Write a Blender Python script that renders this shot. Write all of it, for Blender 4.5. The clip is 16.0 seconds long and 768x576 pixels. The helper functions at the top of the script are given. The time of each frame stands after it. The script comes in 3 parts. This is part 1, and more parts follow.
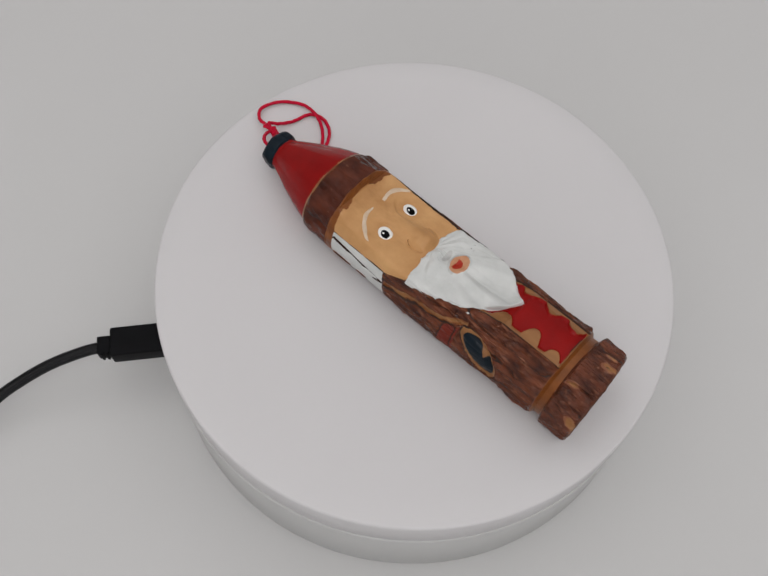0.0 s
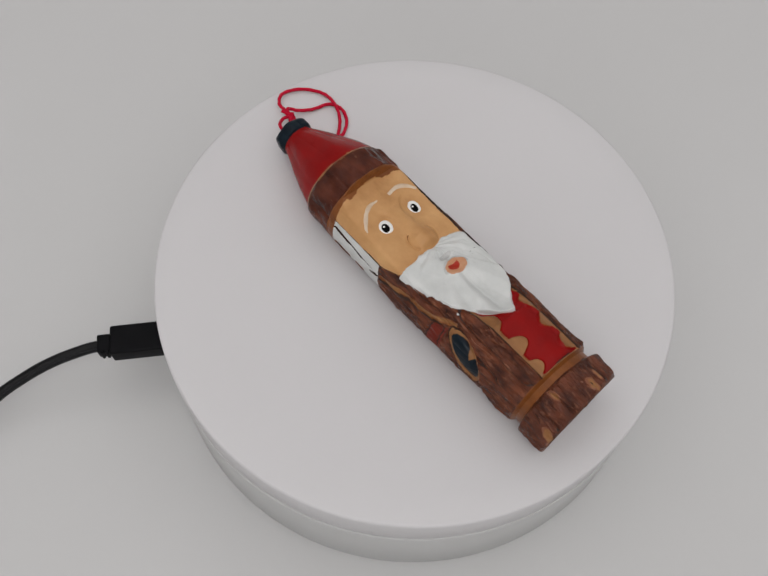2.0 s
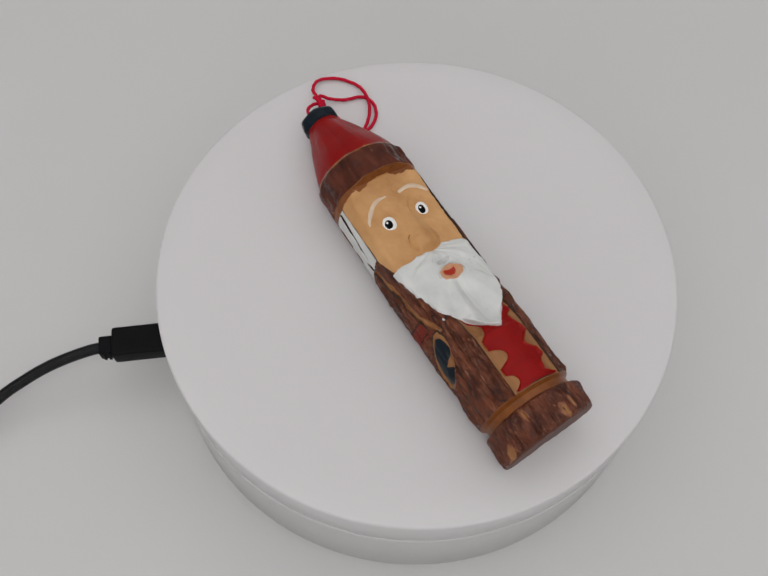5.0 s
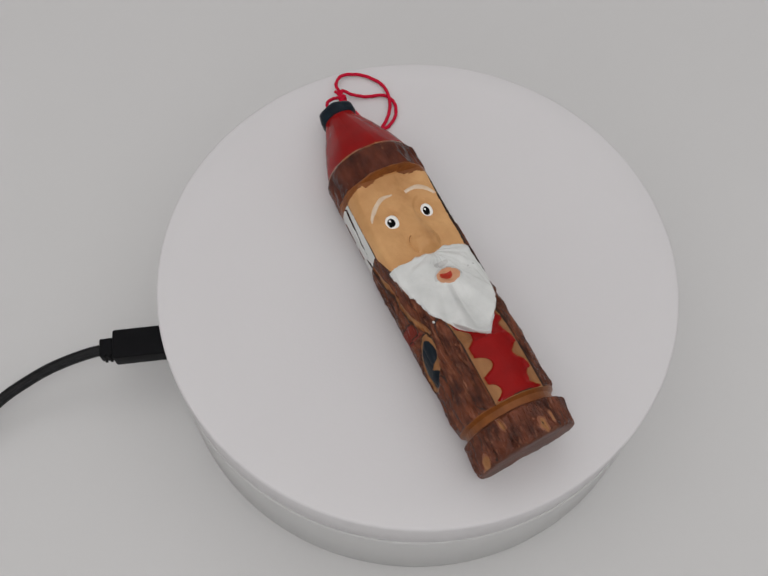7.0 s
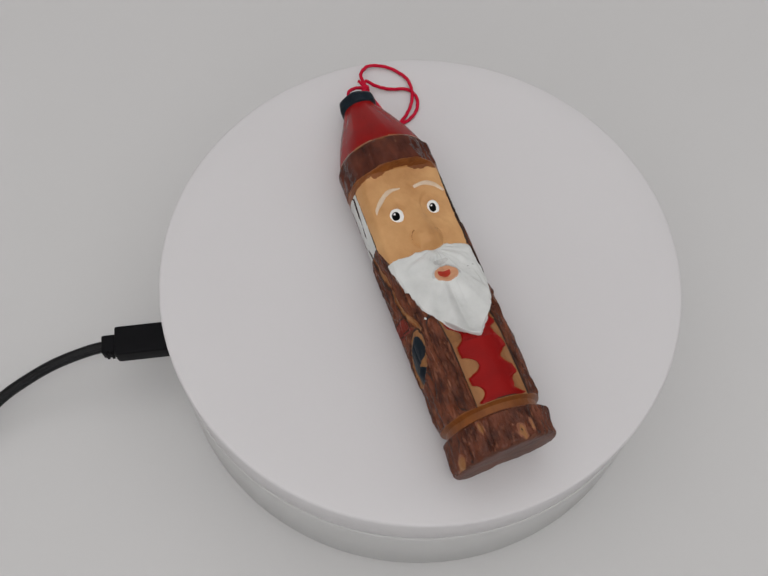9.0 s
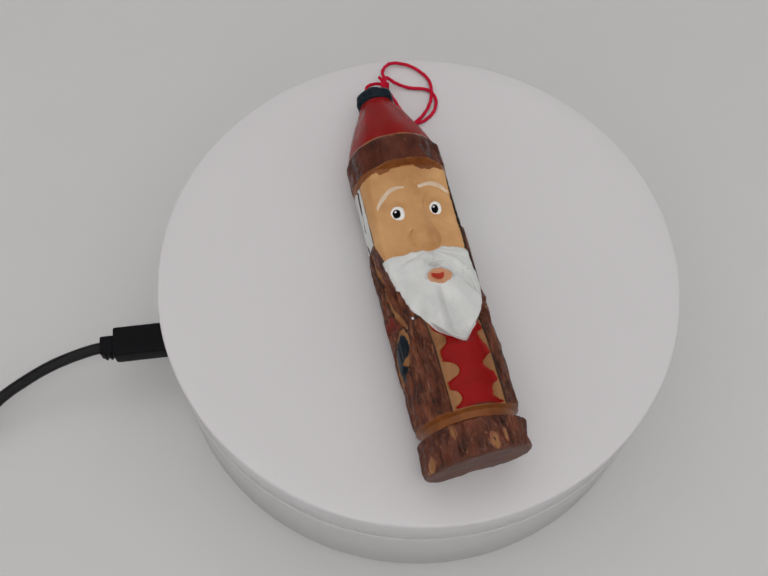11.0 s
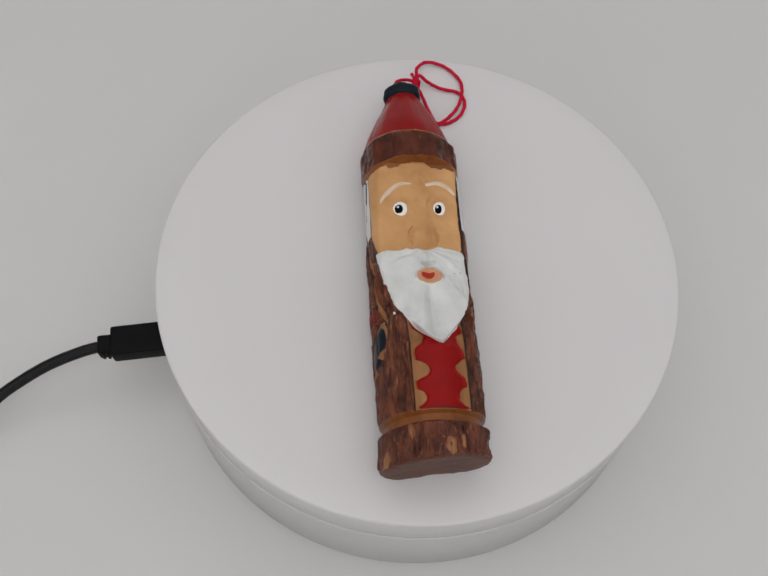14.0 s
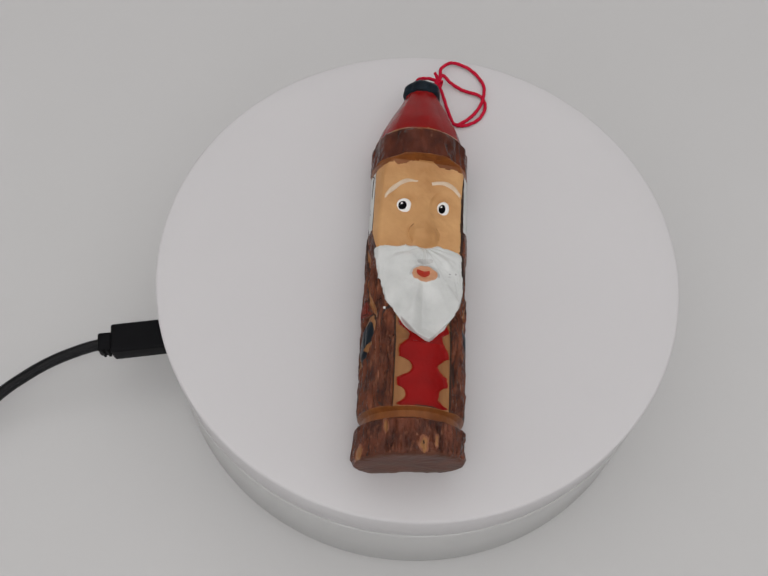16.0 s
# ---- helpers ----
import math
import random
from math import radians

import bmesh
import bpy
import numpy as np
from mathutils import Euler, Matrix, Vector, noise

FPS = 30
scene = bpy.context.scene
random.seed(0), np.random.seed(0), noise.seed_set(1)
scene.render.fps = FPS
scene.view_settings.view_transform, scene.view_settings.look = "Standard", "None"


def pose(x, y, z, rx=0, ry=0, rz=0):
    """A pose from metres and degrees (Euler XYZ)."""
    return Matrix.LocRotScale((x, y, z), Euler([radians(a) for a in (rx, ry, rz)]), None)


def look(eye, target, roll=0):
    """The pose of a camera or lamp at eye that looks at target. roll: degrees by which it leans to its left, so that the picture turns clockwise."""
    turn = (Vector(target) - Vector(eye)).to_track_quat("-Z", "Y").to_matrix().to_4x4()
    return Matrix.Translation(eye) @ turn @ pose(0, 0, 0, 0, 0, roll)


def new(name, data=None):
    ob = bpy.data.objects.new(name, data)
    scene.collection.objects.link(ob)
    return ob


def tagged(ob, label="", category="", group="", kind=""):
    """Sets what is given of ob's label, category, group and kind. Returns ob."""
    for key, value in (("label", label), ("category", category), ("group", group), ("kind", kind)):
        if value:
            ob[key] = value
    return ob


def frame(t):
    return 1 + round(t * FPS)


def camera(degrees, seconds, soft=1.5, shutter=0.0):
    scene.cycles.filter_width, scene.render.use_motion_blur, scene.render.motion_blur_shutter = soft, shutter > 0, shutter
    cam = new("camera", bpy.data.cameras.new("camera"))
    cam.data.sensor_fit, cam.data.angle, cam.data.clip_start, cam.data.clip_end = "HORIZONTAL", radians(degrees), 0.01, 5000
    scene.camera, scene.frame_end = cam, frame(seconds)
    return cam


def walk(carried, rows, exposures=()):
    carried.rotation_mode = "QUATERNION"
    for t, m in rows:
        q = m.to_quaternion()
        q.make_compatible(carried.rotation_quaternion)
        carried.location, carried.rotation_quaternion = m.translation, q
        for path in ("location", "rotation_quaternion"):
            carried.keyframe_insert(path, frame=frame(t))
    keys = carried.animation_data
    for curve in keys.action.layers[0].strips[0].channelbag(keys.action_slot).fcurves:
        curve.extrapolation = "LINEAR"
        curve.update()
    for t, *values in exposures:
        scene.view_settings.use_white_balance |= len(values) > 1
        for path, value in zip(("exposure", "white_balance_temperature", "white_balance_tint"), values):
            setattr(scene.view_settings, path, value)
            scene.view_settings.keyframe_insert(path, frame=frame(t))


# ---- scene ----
RATE = -3.1702            # degrees a second, clockwise from above
TOP = 0.046               # height of the platter over the table
PATH = [
    (0.0, pose(-0.00057, -0.11962, 0.28071, 25.622, -1.026, 5.942)),
    (0.5, pose(-0.00046, -0.11980, 0.28031, 25.677, -0.935, 5.908)),
    (1.0, pose(-0.00011, -0.11995, 0.28008, 25.718, -0.880, 5.932)),
    (1.5, pose(-0.00002, -0.12021, 0.27978, 25.708, -0.808, 5.880)),
    (2.0, pose(0.00026, -0.12061, 0.27959, 25.788, -0.849, 5.949)),
    (2.5, pose(0.00030, -0.12052, 0.27929, 25.745, -0.795, 5.880)),
    (3.0, pose(0.00046, -0.12085, 0.27922, 25.826, -0.737, 5.930)),
    (3.5, pose(0.00076, -0.12112, 0.27905, 25.911, -0.684, 6.021)),
    (4.0, pose(0.00086, -0.12146, 0.27885, 26.053, -0.691, 6.071)),
    (6.5, pose(0.00083, -0.12152, 0.27838, 26.223, -0.564, 5.947)),
    (7.0, pose(0.00082, -0.12231, 0.27804, 26.461, -0.574, 5.950)),
    (7.5, pose(0.00074, -0.12271, 0.27793, 26.511, -0.619, 5.981)),
    (8.0, pose(0.00047, -0.12256, 0.27770, 26.400, -0.620, 5.983)),
    (8.5, pose(-0.00015, -0.12240, 0.27776, 26.278, -0.610, 5.814)),
    (9.0, pose(-0.00037, -0.12245, 0.27771, 26.254, -0.614, 5.793)),
    (11.5, pose(-0.00037, -0.12219, 0.27741, 26.250, -0.653, 5.664)),
    (12.0, pose(-0.00035, -0.12268, 0.27723, 26.362, -0.678, 5.709)),
    (12.5, pose(-0.00066, -0.12302, 0.27701, 26.396, -0.705, 5.612)),
    (13.0, pose(-0.00027, -0.12306, 0.27678, 26.406, -0.687, 5.692)),
    (13.5, pose(-0.00045, -0.12340, 0.27663, 26.488, -0.770, 5.628)),
    (14.0, pose(-0.00021, -0.12356, 0.27637, 26.545, -0.754, 5.660)),
    (14.5, pose(-0.00027, -0.12364, 0.27635, 26.529, -0.779, 5.676)),
    (15.0, pose(-0.00033, -0.12388, 0.27652, 26.526, -0.791, 5.674)),
    (15.5, pose(-0.00030, -0.12392, 0.27650, 26.501, -0.806, 5.708)),
    (16.0, pose(-0.00062, -0.12416, 0.27638, 26.529, -0.850, 5.696)),
]
cam = camera(44.74, 16.0, soft=1.5)
walk(cam, PATH)

# ---- light ----
world = bpy.data.worlds.new("room_air")
scene.world = world
world.use_nodes = True
world.node_tree.nodes["Background"].inputs[0].default_value = (0.9, 0.95, 1.0, 1)
world.node_tree.nodes["Background"].inputs[1].default_value = 0.05


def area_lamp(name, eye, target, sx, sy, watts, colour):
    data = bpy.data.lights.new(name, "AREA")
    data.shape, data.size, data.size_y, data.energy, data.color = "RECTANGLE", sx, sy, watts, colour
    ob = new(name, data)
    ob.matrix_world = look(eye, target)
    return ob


# Unseen sheet of light under the whole ceiling, added for soft all-round fill.
area_lamp("overhead_fill_light", (0.0, 0.0, 1.72), (0.0, 0.0, 0), 3.3, 3.3, 21.3, (1.0, 0.985, 0.998))
# Unseen smaller lamp, added for glints and brighter front faces.
area_lamp("added_front_light", (0.04, -0.56, 1.42), (0, 0, 0), 0.4, 0.4, 2.9, (1.0, 0.985, 0.97))
# Unseen fill behind the camera, added to lift the base wall and tabletop.
area_lamp("south_fill_light", (0.0, -1.74, 0.75), (0.0, 0.0, 0.75), 2.4, 1.1, 5.0, (1.0, 0.985, 0.97))


# ---- materials ----
def material(name, colour, rough=0.5, other=None, scale=300.0, amount=0.5, bump=0.0, bump_scale=900.0,
             stretch=(1, 1, 1), coat=0.0, metal=0.0, spec=0.5, fine=None, deep=0.0004):
    m = bpy.data.materials.new(name)
    m.use_nodes = True
    nt = m.node_tree
    b = nt.nodes["Principled BSDF"]
    b.inputs["Roughness"].default_value = rough
    b.inputs["Metallic"].default_value = metal
    b.inputs["Specular IOR Level"].default_value = spec
    b.inputs["Coat Weight"].default_value = coat
    b.inputs["Coat Roughness"].default_value = 0.25
    tc = nt.nodes.new("ShaderNodeTexCoord")
    mp = nt.nodes.new("ShaderNodeMapping")
    mp.inputs["Scale"].default_value = stretch
    nt.links.new(tc.outputs["Object"], mp.inputs["Vector"])
    n1 = nt.nodes.new("ShaderNodeTexNoise")
    n1.inputs["Scale"].default_value, n1.inputs["Detail"].default_value = scale, 5
    nt.links.new(mp.outputs[0], n1.inputs["Vector"])
    ramp = nt.nodes.new("ShaderNodeValToRGB")
    ramp.color_ramp.elements[0].position = 0.5 - 0.5 * amount * 0.6
    ramp.color_ramp.elements[1].position = 0.5 + 0.5 * amount * 0.6
    ramp.color_ramp.elements[0].color = (*colour, 1)
    ramp.color_ramp.elements[1].color = (*(other or colour), 1)
    nt.links.new(n1.outputs["Fac"], ramp.inputs[0])
    out = ramp.outputs[0]
    n2 = nt.nodes.new("ShaderNodeTexNoise")
    n2.inputs["Scale"].default_value, n2.inputs["Detail"].default_value = bump_scale, 4
    nt.links.new(mp.outputs[0], n2.inputs["Vector"])
    if fine:
        r2 = nt.nodes.new("ShaderNodeValToRGB")
        r2.color_ramp.elements[0].position, r2.color_ramp.elements[1].position = fine[1], fine[2]
        r2.color_ramp.elements[0].color, r2.color_ramp.elements[1].color = (0, 0, 0, 1), (1, 1, 1, 1)
        nt.links.new(n2.outputs["Fac"], r2.inputs[0])
        mx = nt.nodes.new("ShaderNodeMix")
        mx.data_type = "RGBA"
        nt.links.new(r2.outputs[0], mx.inputs["Factor"])
        nt.links.new(out, mx.inputs["A"])
        mx.inputs["B"].default_value = (*fine[0], 1)
        out = mx.outputs["Result"]
    nt.links.new(out, b.inputs["Base Color"])
    rr = nt.nodes.new("ShaderNodeMapRange")
    rr.inputs["To Min"].default_value, rr.inputs["To Max"].default_value = max(0.02, rough - 0.08), min(1, rough + 0.08)
    nt.links.new(n1.outputs["Fac"], rr.inputs["Value"])
    nt.links.new(rr.outputs[0], b.inputs["Roughness"])
    if bump:
        bp = nt.nodes.new("ShaderNodeBump")
        bp.inputs["Strength"].default_value, bp.inputs["Distance"].default_value = bump, deep
        nt.links.new(n2.outputs["Fac"], bp.inputs["Height"])
        nt.links.new(bp.outputs[0], b.inputs["Normal"])
    return m


M_TABLE = material("white_tabletop", (0.580, 0.578, 0.572), 0.38, (0.592, 0.588, 0.586), 9, 0.9, 0.02, 400)
M_PLATTER = material("white_platter_plastic", (0.635, 0.622, 0.630), 0.55, (0.65, 0.637, 0.644), 25, 0.9, 0.05, 1500, spec=0.3)
M_BASE = material("white_base_plastic", (0.545, 0.545, 0.54), 0.5, (0.56, 0.558, 0.552), 30, 0.9, 0.05, 1500)
M_SEAM = material("seam_shade_plastic", (0.15, 0.138, 0.134), 0.6)
M_RUBBER = material("black_cable_rubber", (0.0035, 0.0035, 0.0045), 0.5, (0.006, 0.006, 0.007), 150, 0.8, 0.1, 1200, spec=0.08)
M_CABLE = material("black_cable_sheath", (0.002, 0.002, 0.003), 0.06, (0.004, 0.004, 0.005), 120, 0.8, 0.02, 900, spec=0.25)
M_METAL = material("plug_steel", (0.55, 0.55, 0.56), 0.3, metal=1.0)
M_WALL = material("off_white_wall", (0.82, 0.815, 0.81), 0.8, (0.85, 0.845, 0.84), 4, 0.9, 0.1, 60)
M_FLOOR = material("grey_floor", (0.3, 0.28, 0.26), 0.6, (0.36, 0.33, 0.3), 5, 0.9, 0.1, 60)
M_PANE = material("added_window_pane", (0.75, 0.78, 0.8), 0.1)
M_LAMP = material("lamp_frame_white", (0.8, 0.8, 0.8), 0.4)
LONG = (1, 0.22, 1)
# fine tint on bark and foot: ridge highlights put into the colour
M_BARK = material("varnished_bark", (0.034, 0.0070, 0.0027), 0.17, (0.185, 0.052, 0.023), 560, 0.62, 1.0, 1000, (1, 0.3, 1), spec=0.24,
                  fine=((0.29, 0.110, 0.058), 0.56, 0.82), deep=0.0011)
M_FOOT = material("smooth_foot_bark", (0.035, 0.0072, 0.0029), 0.16, (0.170, 0.048, 0.023), 380, 0.72, 1.0, 1000, (1, 0.5, 1), spec=0.26,
                  fine=((0.27, 0.100, 0.053), 0.56, 0.84), deep=0.0010)
# the red made darker for the cuffs, their flank's shade put into the colour
M_WINE = material("shaded_red_paint", (0.11, 0.012, 0.007), 0.4, (0.21, 0.028, 0.014), 260, 0.9, 0.3, 700, spec=0.2)
M_PALE = material("bark_highlight_and_chip_edge", (0.19, 0.058, 0.026), 0.3, (0.27, 0.10, 0.05), 500, 0.8, 0.6, 1500, LONG, spec=0.3)
M_BAND = material("varnished_band_bark", (0.034, 0.0066, 0.0028), 0.18, (0.125, 0.029, 0.013), 250, 0.7, 1.0, 900, (1, 0.6, 1), spec=0.2,
                  fine=((0.20, 0.085, 0.045), 0.66, 0.84))
M_RED = material("red_paint", (0.215, 0.0046, 0.0048), 0.22, (0.30, 0.0062, 0.0060), 150, 0.9, 0.35, 600, spec=0.11)
M_SKIN = material("tan_paint", (0.45, 0.219, 0.079), 0.42, (0.655, 0.372, 0.161), 130, 0.9, 0.25, 800, spec=0.25)
M_WHITE = material("white_paint", (0.56, 0.572, 0.558), 0.42, (0.70, 0.708, 0.692), 200, 0.9, 0.35, 650, spec=0.3)
M_NAVY = material("navy_paint", (0.0035, 0.006, 0.010), 0.3, (0.006, 0.017, 0.027), 220, 0.9, 0.25, 700, spec=0.15)
M_TAN = material("bare_wood", (0.19, 0.075, 0.024), 0.36, (0.36, 0.168, 0.063), 420, 0.8, 0.35, 1200, LONG, spec=0.25)
M_GROOVE = material("stained_groove_wood", (0.135, 0.036, 0.008), 0.36, (0.275, 0.092, 0.021), 350, 0.9, 0.35, 1200, (1, 0.5, 1), spec=0.25)
M_LINE = material("dark_cut_line", (0.018, 0.008, 0.006), 0.6, (0.045, 0.020, 0.013), 400, 0.9, spec=0.2)
M_LIPS = material("salmon_paint", (0.50, 0.215, 0.10), 0.45, (0.62, 0.34, 0.20), 260, 0.9, 0.25, 800, spec=0.25)
M_MOUTH = material("dark_red_paint", (0.36, 0.018, 0.010), 0.4, (0.44, 0.04, 0.016), 300, 0.9, spec=0.25)
M_END = material("stained_end_grain", (0.055, 0.0165, 0.0085), 0.45, (0.15, 0.058, 0.034), 200, 0.9, 0.4, 900, spec=0.14)
M_EYE = material("eye_white_paint", (0.86, 0.85, 0.83), 0.4, spec=0.3)
M_BLACK = material("black_gloss_paint", (0.002, 0.002, 0.002), 0.4, spec=0.05)
M_BROW = material("pale_brow_paint", (0.60, 0.43, 0.29), 0.5, (0.72, 0.60, 0.47), 500, 0.9, 0.3, 800, spec=0.25)
M_SHADE = material("crease_shade_paint", (0.24, 0.105, 0.035), 0.5, (0.36, 0.175, 0.06), 300, 0.9, spec=0.25)
M_GREY = material("grey_shade_and_lip_ring", (0.44, 0.44, 0.43), 0.5, (0.60, 0.595, 0.58), 500, 0.9, 0.3, 700, spec=0.25)
M_CORD = material("red_thread", (0.48, 0.004, 0.026), 0.75, (0.62, 0.008, 0.042), 1500, 0.9, 0.6, 2500, spec=0.15)


# ---- building helpers ----
def mesh_of(bm, name, mats, smooth=True):
    me = bpy.data.meshes.new(name)
    bm.to_mesh(me)
    bm.free()
    for m in mats:
        me.materials.append(m)
    if smooth:
        for p in me.polygons:
            p.use_smooth = True
    return me


def part(name, bm, mat, parent, label="", smooth=True):
    ob = new(name, mesh_of(bm, name, [mat], smooth))
    ob.parent = parent
    if label:
        ob["label"] = label
    return ob


def lathe(profile, steps=160):
    """A closed turned solid from (radius, height) rows, from the lower axis to the upper."""
    bm = bmesh.new()
    rings = []
    for r, z in profile:
        if r < 1e-6:
            rings.append([bm.verts.new((0, 0, z))])
        else:
            rings.append([bm.verts.new((r * math.cos(2 * math.pi * k / steps), r * math.sin(2 * math.pi * k / steps), z)) for k in range(steps)])
    for a, b in zip(rings, rings[1:]):
        for k in range(steps):
            j = (k + 1) % steps
            if len(a) == 1 and len(b) > 1:
                bm.faces.new((a[0], b[j], b[k]))
            elif len(b) == 1 and len(a) > 1:
                bm.faces.new((a[k], a[j], b[0]))
            elif len(a) > 1:
                bm.faces.new((a[k], a[j], b[j], b[k]))
    bmesh.ops.recalc_face_normals(bm, faces=bm.faces)
    return bm


def box(x0, y0, z0, x1, y1, z1, bevel=0.0, segments=3):
    bm = bmesh.new()
    bmesh.ops.create_cube(bm, size=1, matrix=Matrix.Translation(((x0 + x1) / 2, (y0 + y1) / 2, (z0 + z1) / 2))
                          @ Matrix.Diagonal((x1 - x0, y1 - y0, z1 - z0, 1)))
    if bevel:
        bmesh.ops.bevel(bm, geom=bm.edges[:], offset=bevel, segments=segments, profile=0.6, affect="EDGES")
    return bm


def smooth_line(pts, n):
    """n points along a smooth line through pts."""
    pts = [Vector(p) for p in pts]
    ext = [2 * pts[0] - pts[1], *pts, 2 * pts[-1] - pts[-2]]
    out = []
    for k in range(n):
        f = k / (n - 1) * (len(pts) - 1)
        i = min(int(f), len(pts) - 2)
        t = f - i
        a, b, c, d = ext[i:i + 4]
        out.append(0.5 * ((2 * b) + (c - a) * t + (2 * a - 5 * b + 4 * c - d) * t * t + (3 * b - a - 3 * c + d) * t ** 3))
    return out


def tube(bm, line, radius, sides=10, twist=0.0, strands=0):
    """A tube along line, capped; with strands it takes a twisted thread's section."""
    rings = []
    side = Vector((0, 0, 1))
    for k, p in enumerate(line):
        d = (line[min(k + 1, len(line) - 1)] - line[max(k - 1, 0)]).normalized()
        a = (side - d * side.dot(d))
        a = a.normalized() if a.length > 1e-4 else d.orthogonal().normalized()
        side = a
        b = d.cross(a)
        ring = []
        for j in range(sides):
            w = 2 * math.pi * j / sides
            r = radius * (1 + 0.09 * math.cos(strands * (w + twist * k))) if strands else radius
            ring.append(bm.verts.new(p + r * (math.cos(w) * a + math.sin(w) * b)))
        rings.append(ring)
    for a, b in zip(rings, rings[1:]):
        for j in range(sides):
            i = (j + 1) % sides
            bm.faces.new((a[j], a[i], b[i], b[j]))
    bm.faces.new(rings[0][::-1])
    bm.faces.new(rings[-1])
    return bm


# ---- the room ----
def structure(name, bm, mat, label, smooth=False):
    ob = new(name, mesh_of(bm, name, [mat], smooth))
    return tagged(ob, label, name.split("_")[0], kind="structure")


# Unseen room, added to close the scene; pale walls and ceiling bounce fill light.
FLOOR = -0.75
structure("floor", box(-1.8, -1.8, FLOOR - 0.05, 1.8, 1.8, FLOOR), M_FLOOR, "plain grey floor of the room")
structure("wall_north", box(-1.8, 1.8, FLOOR, 1.8, 1.9, 1.75), M_WALL, "plain off-white painted room wall")
structure("wall_south", box(-1.8, -1.9, FLOOR, 1.8, -1.8, 1.75), M_WALL, "plain off-white painted room wall")
structure("wall_east", box(1.8, -1.9, FLOOR, 1.9, 1.9, 1.75), M_WALL, "plain off-white painted room wall")
structure("wall_west", box(-1.9, -1.9, FLOOR, -1.8, 1.9, 1.75), M_WALL, "plain off-white painted room wall")


def build_added_window():
    """An unseen window in the wall behind the viewer, added around the south fill light."""
    ob = structure("window_1", box(-1.2, -1.799, 0.2, 1.2, -1.785, 1.3), M_PANE, "unseen window added in the off-white wall for the south fill light")
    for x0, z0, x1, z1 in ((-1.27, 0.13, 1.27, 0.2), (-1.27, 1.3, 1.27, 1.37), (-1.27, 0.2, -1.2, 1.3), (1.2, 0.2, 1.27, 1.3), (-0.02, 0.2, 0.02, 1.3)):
        part("added_window_frame", box(x0, -1.799, z0, x1, -1.76, z1, 0.004), M_LAMP, ob, smooth=False)
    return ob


build_added_window()
structure("ceiling", box(-1.9, -1.9, 1.75, 1.9, 1.9, 1.85), M_WALL, "plain off-white painted ceiling")


def build_table():
    root = tagged(new("table"), "smooth white table with a satin top", "table")
    root.location = (0, 0, FLOOR)
    part("tabletop", box(-0.8, -0.55, -0.028 - FLOOR, 0.8, 0.85, -FLOOR, 0.003), M_TABLE, root, smooth=False)
    for x in (-0.74, 0.74):
        for y in (-0.49, 0.79):
            part("leg", box(x - 0.025, y - 0.025, 0, x + 0.025, y + 0.025, -0.028 - FLOOR, 0.003), M_LAMP, root, smooth=False)
    return root


build_table()


# ---- the turntable ----
def build_turntable():
    root = tagged(new("turntable"), "round white plastic motorised display turntable on the table", "turntable")
    r = 0.0730
    part("base", lathe([(0, 0.0006), (0.071, 0.0006), (r + 0.0004, 0.0008), (r + 0.0008, 0.0013), (r + 0.0003, 0.0306), (r + 0.0001, 0.0313),
                        (r - 0.003, 0.0314), (0, 0.0314)]), M_BASE, root)
    # dark ring almost flush with the wall; the seam's shade is its colour
    part("seam_shade_ring", lathe([(0, 0.0308), (r - 0.00016, 0.0308), (r - 0.00016, 0.0320), (0, 0.0320)]), M_SEAM, root)
    for k in range(4):
        foot = lathe([(0, 0), (0.005, 0), (0.005, 0.0006), (0, 0.0006)], 20)
        bmesh.ops.translate(foot, verts=foot.verts, vec=(0.055 * math.cos(k * math.pi / 2), 0.055 * math.sin(k * math.pi / 2), 0))
        part("rubber_foot", foot, M_RUBBER, root)
    # white fin placed to fit the view, for the bright sliver beside the plug
    rim = box(0.0034, -0.0074, 0.0102, 0.0090, -0.0050, 0.0235, 0.0005)
    bmesh.ops.transform(rim, verts=rim.verts, matrix=Matrix.Translation((-0.0745, -0.0195, 0)) @ Matrix.Rotation(radians(13.0), 4, "Z"))
    part("port_edge_fin", rim, M_PLATTER, root, "small white fin standing for the bright edge beside the socket")
    z = TOP
    platter = part("platter", lathe([(0, 0.0320), (r - 0.0002, 0.0320), (r - 0.0001, 0.03205), (r, 0.0322), (r, z - 0.0007), (r - 0.0002, z - 0.0002),
                                     (r - 0.0007, z), (0.066, z), (0.04, z), (0.015, z), (0, z)], 220), M_PLATTER, root,
                   "flat matt white round platter")
    return root, platter


turntable, platter = build_turntable()


